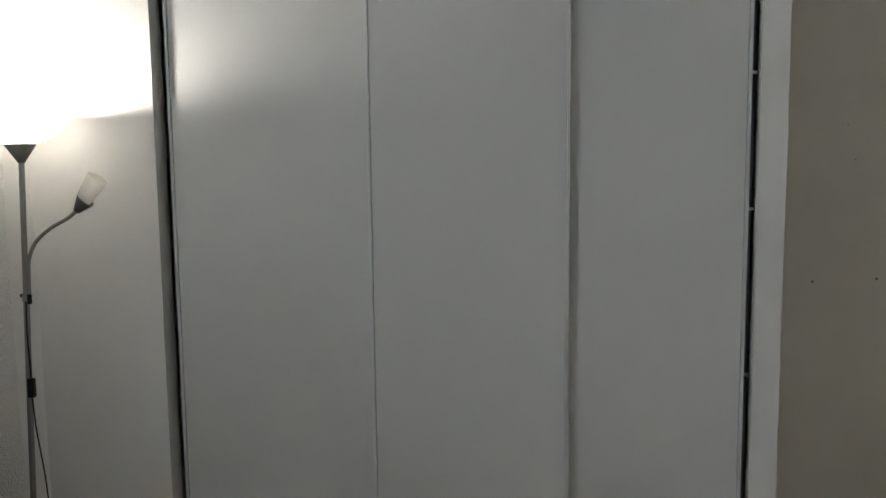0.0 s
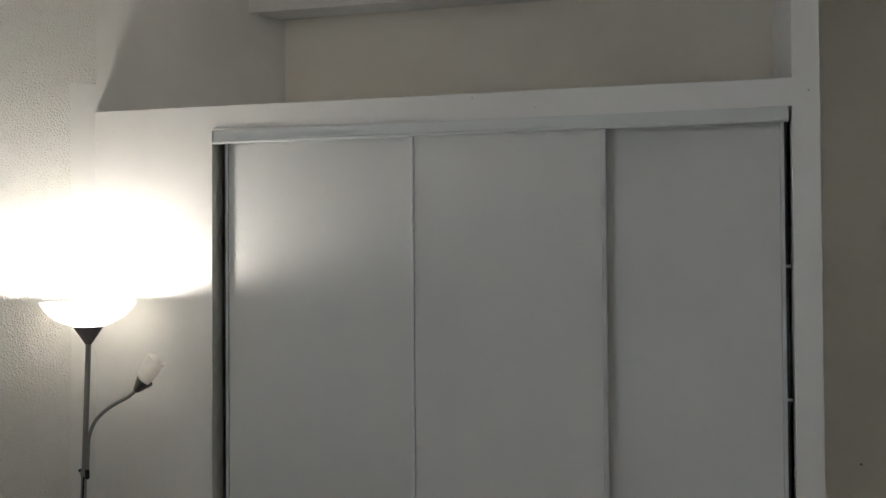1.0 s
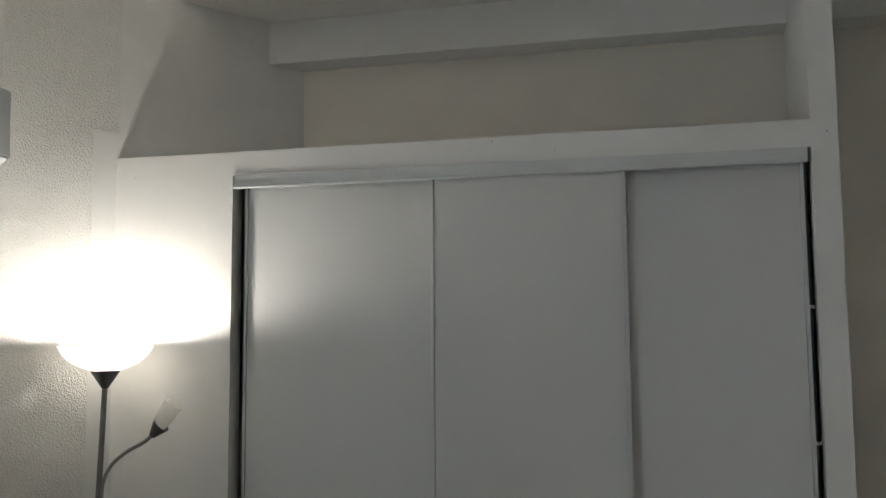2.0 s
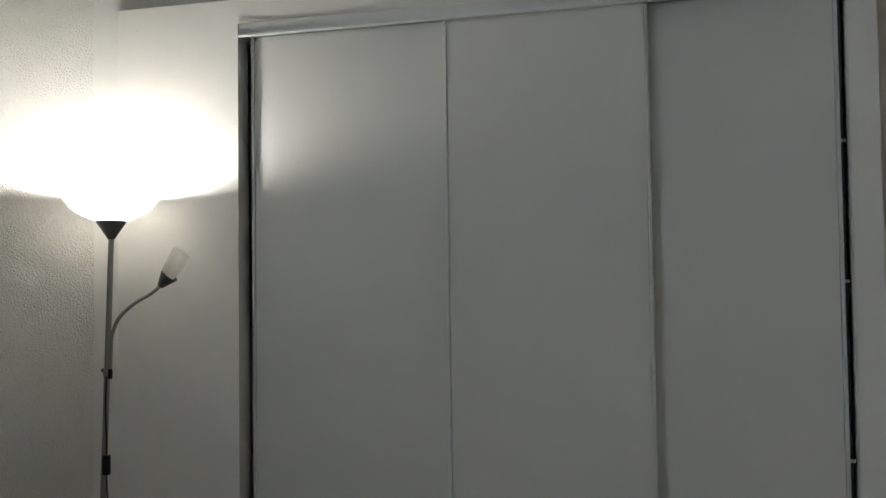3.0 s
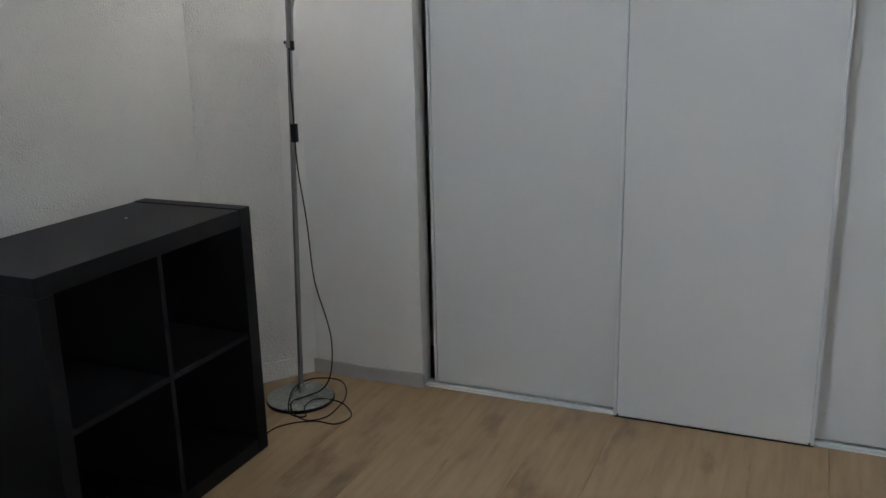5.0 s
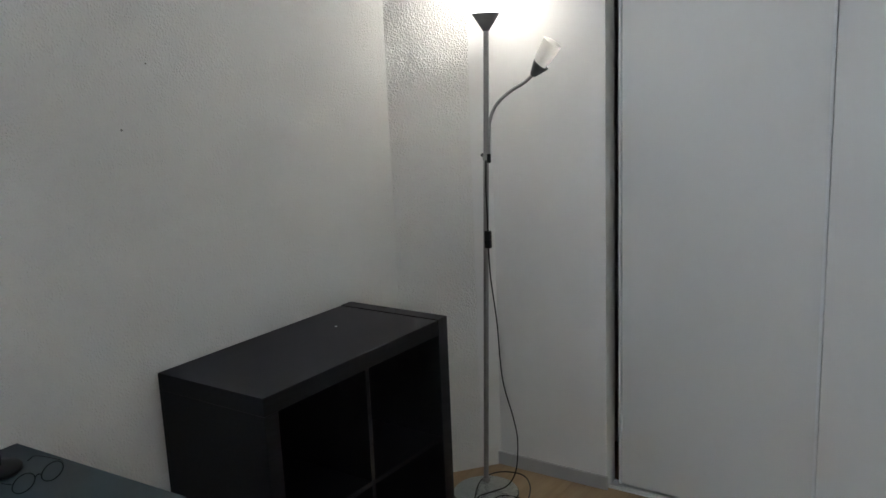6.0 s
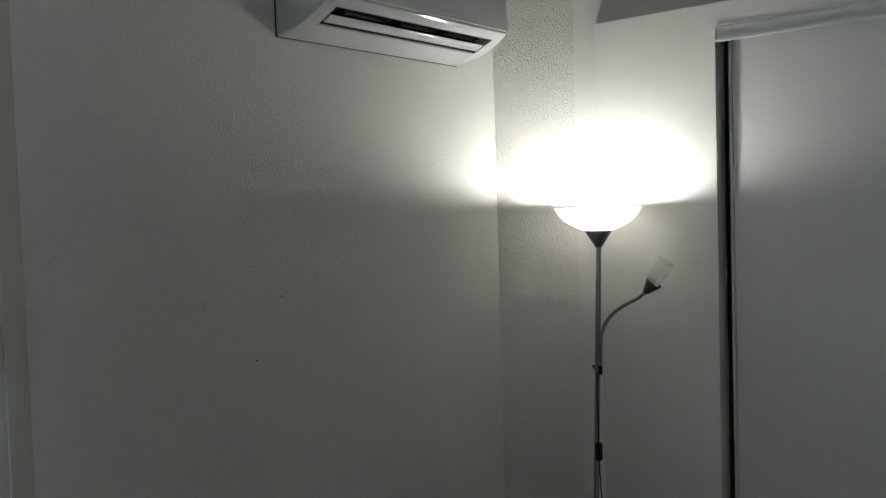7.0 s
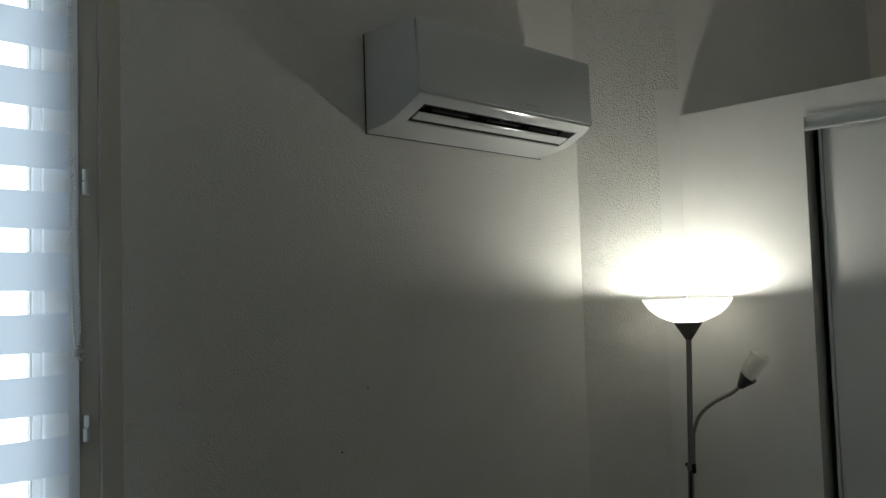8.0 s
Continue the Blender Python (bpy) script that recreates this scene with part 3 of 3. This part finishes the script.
# ---------------------------------------------------------------- lamp
def build_floor_lamp():
    lamp = thing("floor_lamp", "grey steel floor lamp with lit bowl shade and unlit reading arm", "floor lamp", (0.054, -0.200, 0.0))
    foot, tip = Vector((0, 0, 0.025)), Vector((0.056, 0.004, 1.653))
    lean = (tip - foot).normalized()

    def up(z):
        return foot + lean * ((z - foot.z) / lean.z)

    mb = Matrix.Translation((0.030, -0.052, 0))
    part("base", lathe(bmesh.new(), [(0, 0.004), (0.116, 0.004), (0.118, 0.008), (0.118, 0.014), (0.114, 0.018), (0.06, 0.024), (0.030, 0.027), (0, 0.028)], 48, mb), M_BASEPL, lamp, "round brushed steel foot", True)
    part("base_rim", lathe(bmesh.new(), [(0.100, 0.0), (0.119, 0.0), (0.1205, 0.003), (0.1205, 0.011), (0.1185, 0.0125), (0.100, 0.003)], 48, mb, True), M_CORD, lamp, "black rubber edge", True)
    part("pole_socket", lathe(bmesh.new(), [(0, 0.020), (0.015, 0.020), (0.015, 0.032), (0.012, 0.036), (0, 0.036)], 18), M_GREY, lamp, "", True)
    part("lower_pole", tube(bmesh.new(), [up(0.02), up(0.5), up(1.225)], 0.0092, 16), M_GREY, lamp, "", True)
    part("upper_pole", tube(bmesh.new(), [up(1.215), up(1.4), up(1.656)], 0.0088, 16), M_GREY, lamp, "", True)
    j = up(1.229)
    part("joint", lathe(bmesh.new(), [(0, -0.010), (0.0105, -0.010), (0.0118, -0.007), (0.0118, 0.009), (0.0105, 0.012), (0, 0.012)], 18, aim(j, lean)), M_GREY, lamp, "", True)
    part("clamp_knob", lathe(bmesh.new(), [(0, 0), (0.005, 0), (0.0060, 0.002), (0.0060, 0.006), (0.004, 0.0085), (0, 0.0085)], 14, aim(j + Vector((-0.009, -0.002, 0.008)), (-1, -0.2, 0.1))), M_CONE, lamp, "", True)
    top = up(1.653)
    m = aim(top, (0, 0, 1))
    part("cup", lathe(bmesh.new(), [(0, -0.004), (0.011, -0.004), (0.0125, 0.0), (0.047, 0.052), (0.0475, 0.055), (0.0455, 0.0565), (0.010, 0.008), (0, 0.008)], 36, m), M_CONE, lamp, "dark grey conical cup", True)
    # bowl shade: shell of opal glass
    outer = [(0.036, 0.049), (0.057, 0.057), (0.080, 0.0665), (0.102, 0.078), (0.117, 0.090), (0.130, 0.104), (0.140, 0.118), (0.147, 0.131)]
    inner = [(r - 0.003, z + 0.002) for r, z in outer][::-1]
    part("bowl_shade", lathe(bmesh.new(), outer + [(0.1455, 0.133)] + inner, 48, m, True), M_OPAL, lamp, "white opal glass bowl, lit from within", True)
    part("socket", lathe(bmesh.new(), [(0, 0.009), (0.016, 0.009), (0.016, 0.060), (0.0165, 0.0655), (0, 0.0655)], 24, m), M_TRIM, lamp, "", True)
    dome = [(0.031 * math.cos(radians(q)), 0.102 + 0.031 * math.sin(radians(q))) for q in range(-50, 90, 14)] + [(0, 0.133)]
    neck = [(0.0165, 0.066), (0.0175, 0.072), (0.0195, 0.0778)]
    bulb = part("bulb", lathe(bmesh.new(), [(0, 0.0783)] + dome, 24, m), M_BULB, lamp, "glowing white bulb", True)
    part("bulb_neck", lathe(bmesh.new(), [(0, 0.066)] + neck + [(0, 0.0778)], 24, m), M_NECK, bulb, "dimmer collar of the bulb", True)
    # reading arm
    a0 = up(1.235) + Vector((0.0150, -0.002, 0))
    arm = smooth_path([a0 - Vector((0.003, 0, 0.0)), a0 + Vector((0, 0, 0.07)), a0 + Vector((0.004, 0.002, 0.118)), a0 + Vector((0.028, 0.006, 0.170)), a0 + Vector((0.078, 0.012, 0.213)), a0 + Vector((0.134, 0.016, 0.243)), a0 + Vector((0.168, 0.018, 0.270))], 10)
    part("arm", tube(bmesh.new(), arm, 0.0058, 12), M_GREY, lamp, "bent flexible arm", True)
    part("arm_plug", lathe(bmesh.new(), [(0, -0.024), (0.0050, -0.024), (0.0072, -0.020), (0.0072, 0.004), (0.0062, 0.007), (0, 0.007)], 16, Matrix.Translation(arm[0])), M_CORD, lamp, "black plug where the cord enters the arm", True)
    way = Vector((0.66, 0.06, 0.75)).normalized()
    e = arm[-1]
    part("arm_cup", lathe(bmesh.new(), [(0, -0.008), (0.010, -0.008), (0.0135, 0.0), (0.028, 0.036), (0.0285, 0.039), (0.026, 0.039), (0.010, 0.004), (0, 0.004)], 28, aim(e, way)), M_CONE, lamp, "dark grey conical cup", True)
    bell = [(0.016, 0.022), (0.0220, 0.034), (0.0260, 0.050), (0.0290, 0.074), (0.0310, 0.098), (0.0320, 0.116)]
    shell = bell + [(0.0318, 0.117)] + [(q - 0.0010, z) for q, z in bell[::-1]]
    part("arm_shade", lathe(bmesh.new(), shell, 32, aim(e, Vector((0.57, 0.05, 0.82))), True), M_FROST, lamp, "frosted glass bell, unlit", True)
    # switch and cord
    s = up(0.944) + Vector((0.012, -0.006, 0))
    part("switch", box(bmesh.new(), s.x - 0.011, s.x + 0.011, s.y - 0.009, s.y + 0.009, 0.913, 0.975, 0.004), M_CORD, lamp, "black cord switch", False)
    o = Vector((0.054, -0.200, 0))
    c1 = [up(1.22) + Vector((0.006, -0.011, 0)), up(1.12) + Vector((0.006, -0.011, 0)), up(1.03) + Vector((0.011, -0.010, 0)), (s.x, s.y, 0.972)]
    part("cord", tube(bmesh.new(), smooth_path(c1, 8), 0.0026, 8), M_CORD, lamp, "", True)
    w = [(0.096, -0.19, 0.79), (0.115, -0.19, 0.64), (0.131, -0.19, 0.435), (0.172, -0.19, 0.291), (0.190, -0.195, 0.208), (0.186, -0.205, 0.100), (0.160, -0.225, 0.042), (0.120, -0.27, 0.027), (0.100, -0.33, 0.029), (0.130, -0.375, 0.012),
         (0.200, -0.398, 0.006), (0.246, -0.350, 0.005), (0.248, -0.279, 0.006), (0.236, -0.205, 0.006), (0.197, -0.124, 0.006), (0.142, -0.067, 0.006), (0.082, -0.062, 0.006), (0.046, -0.120, 0.020), (0.044, -0.215, 0.032), (0.080, -0.315, 0.032), (0.125, -0.385, 0.012),
         (0.184, -0.383, 0.010), (0.158, -0.343, 0.024), (0.160, -0.281, 0.026), (0.200, -0.244, 0.016), (0.254, -0.248, 0.010), (0.308, -0.289, 0.005), (0.326, -0.340, 0.005), (0.300, -0.388, 0.005), (0.240, -0.400, 0.010), (0.175, -0.425, 0.006), (0.131, -0.480, 0.005), (0.115, -0.56, 0.005), (0.03, -0.575, 0.005), (-0.12, -0.57, 0.005)]
    c2 = [Vector((s.x, s.y, 0.915)), Vector((s.x + 0.001, s.y + 0.002, 0.86))] + [Vector(q) - o for q in w]
    part("cord", tube(bmesh.new(), smooth_path(c2, 8), 0.0024, 8), M_CORD, lamp, "", True)


build_floor_lamp()


# ---------------------------------------------------------------- black cube shelf
def build_shelf():
    sh = thing("cube_shelf", "black-brown two by two cube shelf, empty", "shelf unit", (-0.022, -0.982, 0.0), "", -0.2)
    D, W, H, T = 0.196, 0.393, 0.777, 0.048
    part("top_board", boxed(-D, D, -W, W - 0.052, H - T, H, bevel=0.0015), M_BLACK, sh)
    part("bottom_board", boxed(-D, D, -W + T + 0.001, W - 0.052, 0.0, T, bevel=0.0015), M_BLACK, sh)
    part("side_board", boxed(-D, D, W - T - 0.001, W, 0.0, H + 0.002, bevel=0.0015), M_BLACK, sh)
    part("side_board", boxed(-D, D, -W, -W + T, 0.0, H - T - 0.001, bevel=0.0015), M_BLACK, sh)
    part("divider", boxed(-D + 0.002, D - 0.004, -0.008, 0.008, T, H - T - 0.001, bevel=0.001), M_BLACK, sh)
    for y0, y1 in ((-W + T + 0.001, -0.0085), (0.0085, W - T - 0.002)):
        part("shelf_board", boxed(-D + 0.002, D - 0.004, y0, y1, H / 2 - 0.008, H / 2 + 0.008, bevel=0.001), M_BLACK, sh)
    f = thing("paper_fleck", "tiny white fleck lying on the black shelf", "fleck", (-0.068, -0.833, 0.7775))
    part("fleck", lathe(bmesh.new(), [(0, 0), (0.0045, 0), (0.003, 0.0012), (0, 0.0014)], 8), M_TRIM, f)


build_shelf()


# ---------------------------------------------------------------- desk and what stands on it
def build_desk():
    dk = thing("desk", "dark grey lacquered desk with square legs", "desk", (0.338, -1.745, 0.0), "", 2.4)
    X, Y, H = -0.558, -1.30, 0.735
    part("desktop", boxed(X, 0.0, Y, 0.0, H - 0.062, H, bevel=0.0015), M_DESK, dk)
    for x, y in ((0, 0), (X + 0.036, 0), (0, Y + 0.036), (X + 0.036, Y + 0.036)):
        part("leg", boxed(x - 0.036, x, y - 0.036, y, 0.0, H - 0.0625, bevel=0.0015), M_DESK, dk)


def build_desk_lamp():
    lamp = thing("desk_lamp", "black gooseneck desk lamp with a flat oval head, unlit", "desk lamp", (-0.110, -1.878, 0.735))
    part("base", lathe(bmesh.new(), [(0, 0), (0.050, 0), (0.053, 0.003), (0.053, 0.009), (0.048, 0.013), (0.02, 0.016), (0, 0.016)], 36), M_CORD, lamp, "", True)
    neck = smooth_path([(0, 0.002, 0.012), (0.002, 0.002, 0.08), (0.0, 0.001, 0.15), (0.0, -0.005, 0.20), (0.0, -0.018, 0.242), (0.0, -0.038, 0.262)], 8)
    bm = tube(bmesh.new(), neck, lambda t: 0.0120 - 0.0035 * t, 14)
    part("neck", bm, M_CORD, lamp, "", True)
    tilt = Matrix.Translation((0.0, -0.046, 0.270)) @ Euler((radians(12), radians(-8), 0)).to_matrix().to_4x4() @ Matrix.Diagonal((0.75, 1.0, 1.0, 1))
    head = part("head", lathe(bmesh.new(), [(0, 0.0045), (0.040, 0.0055), (0.052, 0.007), (0.060, 0.005), (0.062, 0.0), (0.060, -0.005), (0.052, -0.007), (0, -0.0065)], 40, tilt), M_CORD, lamp, "flat oval head", True)
    part("diffuser", lathe(bmesh.new(), [(0.034, -0.0072), (0.048, -0.0072), (0.048, -0.0092), (0.034, -0.0092)], 40, tilt, True), M_LED, head, "pale ring of plastic", True)
    # added oval, paler than the head, that imitates a reflection on its top
    part("top_reflection", lathe(bmesh.new(), [(0, 0.0062), (0.032, 0.0066), (0.034, 0.0058), (0, 0.0048)], 40, tilt @ Matrix.Diagonal((0.55, 1.0, 1.0, 1))), M_DESK, head, "slightly lighter glossy oval put in for the head's reflection", True)


def build_glasses():
    g = thing("eyeglasses", "thin wire-rimmed eyeglasses lying on the desk", "eyeglasses", (0.040, -1.870, 0.735))
    for s in (-1, 1):
        c = Vector((0.0, s * 0.031, 0.023))
        ring = [c + Vector((0.006 * math.sin(a), 0.024 * math.cos(a), 0.021 * math.sin(a))) for a in [2 * math.pi * i / 28 for i in range(29)]]
        rim = part("rim", tube(bmesh.new(), ring, 0.0012, 6), M_CORD, g, "", True)
        temple = smooth_path([c + Vector((0, s * 0.024, 0.008)), c + Vector((-0.02, s * 0.030, 0.008)), c + Vector((-0.10, s * 0.026, 0.0)), c + Vector((-0.135, s * 0.024, -0.018))], 6)
        part("temple", tube(bmesh.new(), temple, 0.0012, 6), M_CORD, g, "", True)
    part("bridge", tube(bmesh.new(), smooth_path([(0.001, -0.008, 0.026), (0.002, 0, 0.030), (0.001, 0.008, 0.026)], 5), 0.0012, 6), M_CORD, g, "", True)


build_desk()
build_desk_lamp()
build_glasses()


# ---------------------------------------------------------------- air conditioner
def build_ac():
    y0, y1 = -1.279, -0.516
    ac = thing("air_conditioner", "white wall-mounted air conditioner with its outlet flap open", "air conditioner", (WX, (y0 + y1) / 2, 2.27))
    h = (y1 - y0) / 2
    D = 0.217
    # section: x from the wall, z from the lower back edge
    chin = [(D - 0.002, 0.074), (D - 0.008, 0.068), (D - 0.030, 0.055)]
    body = [(0.005, 0.0), (0.005, 0.283), (D - 0.022, 0.283), (D - 0.008, 0.279), (D - 0.004, 0.270), (D - 0.004, 0.080)] + chin + [(D - 0.052, 0.105), (0.112, 0.095), (0.110, 0.0216), (0.080, 0.0128)]
    bm = along_y(bmesh.new(), body, -h + 0.050, h - 0.042)
    part("body", bm, M_AC, ac, "", True)
    # dark slab just proud of the casing, drawn as its shadow on the wall
    part("back_gap_shadow", boxed(0.0005, 0.0045, -h - 0.0012, h + 0.0005, -0.0015, 0.280), M_DARK, ac, "dark slab put in for the shadow gap behind the casing")
    cap = [(0.005, 0.0), (0.005, 0.283), (D - 0.022, 0.283), (D - 0.008, 0.279), (D - 0.004, 0.270), (D - 0.004, 0.080)] + chin + [(0.120, 0.024), (0.080, 0.0125)]
    for a, b in ((-h, -h + 0.0497), (h - 0.0417, h)):
        bm = along_y(bmesh.new(), cap, a, b)
        end = a if a < 0 else b
        rim = [e for e in bm.edges if all(abs(v.co.y - end) < 1e-5 for v in e.verts) and any(v.co.x > 0.02 for v in e.verts)]
        bmesh.ops.bevel(bm, geom=rim, offset=0.007, segments=4, affect="EDGES", profile=0.5)
        part("end_cap", bm, M_AC, ac, "", True)
    part("front_panel", along_y(bmesh.new(), [(D - 0.0035, 0.082), (D, 0.083), (D, 0.272), (D - 0.004, 0.281), (D - 0.0075, 0.2795), (D - 0.0035, 0.270)], -h + 0.002, h - 0.002), M_AC, ac, "smooth white front panel", True)
    duct = [(D - 0.0335, 0.057), (D - 0.0535, 0.102), (0.1145, 0.092), (0.1125, 0.0240), (0.1165, 0.0240), (0.1185, 0.088), (D - 0.056, 0.097), (D - 0.0375, 0.055)]
    part("air_duct", along_y(bmesh.new(), duct, -h + 0.0505, h - 0.0425), M_DARK, ac, "black air duct")
    part("flap", along_y(bmesh.new(), [(0.127, 0.0265), (0.141, 0.0320), (0.154, 0.0385), (0.1555, 0.0415), (0.151, 0.0420), (0.139, 0.0365), (0.126, 0.0305)], -h + 0.058, h - 0.050), M_AC, ac, "white swing flap", True)
    n = 13
    for i in range(n):
        y = -h + 0.08 + (2 * h - 0.16) * i / (n - 1)
        part("fin", boxed(0.130, 0.163, y - 0.001, y + 0.001, 0.056, 0.093), M_FIN, ac)
    for y in (-0.20, 0.02, 0.21):
        part("fin_link", boxed(0.150, 0.156, y - 0.07, y + 0.07, 0.050, 0.0558), M_FIN, ac)
    for i, wd in enumerate((0.007, 0.005, 0.006, 0.004, 0.006, 0.005, 0.005)):
        y = 0.055 + 0.0085 * i
        part("maker_mark", boxed(D + 0.0001, D + 0.0007, y, y + wd, 0.099, 0.106), M_MARK, ac, "small grey mark")


build_ac()


# ---------------------------------------------------------------- floor of oak planks
def build_floor():
    bm = boxed(WX - 0.25, EAST + 0.2, SOUTH - 0.2, BACK + 0.16, -0.12, -0.008)
    floor = structure("floor", bm, M_GAP, "oak laminate floor of wide planks", "floor")
    w, length, gap = 0.213, 1.29, 0.0008
    rng = random.Random(5)
    meshes = {}
    x = 1.171 - 7 * w
    while x < EAST:
        y = (-1.03 - rng.uniform(0.0, 0.25) if -0.1 < x < 1.6 else -1.03 - rng.uniform(0.0, 1.2)) - 4 * length
        while y < BACK:
            y1 = min(y + length, BACK)
            a = max(y, SOUTH)
            key = round(y1 - a, 3)
            if key > 0.02:
                if key not in meshes:
                    b = boxed(0.0, w - gap, 0.0, key - gap, -0.008, 0.0, bevel=0.0006, seg=1)
                    me = bpy.data.meshes.new("plank")
                    b.to_mesh(me)
                    b.free()
                    me.materials.append(M_FLOOR)
                    meshes[key] = me
                ob = new("plank", meshes[key])
                ob.location = (x, a, 0.0)
                ob.parent = floor
            y += length
        x += w


build_floor()
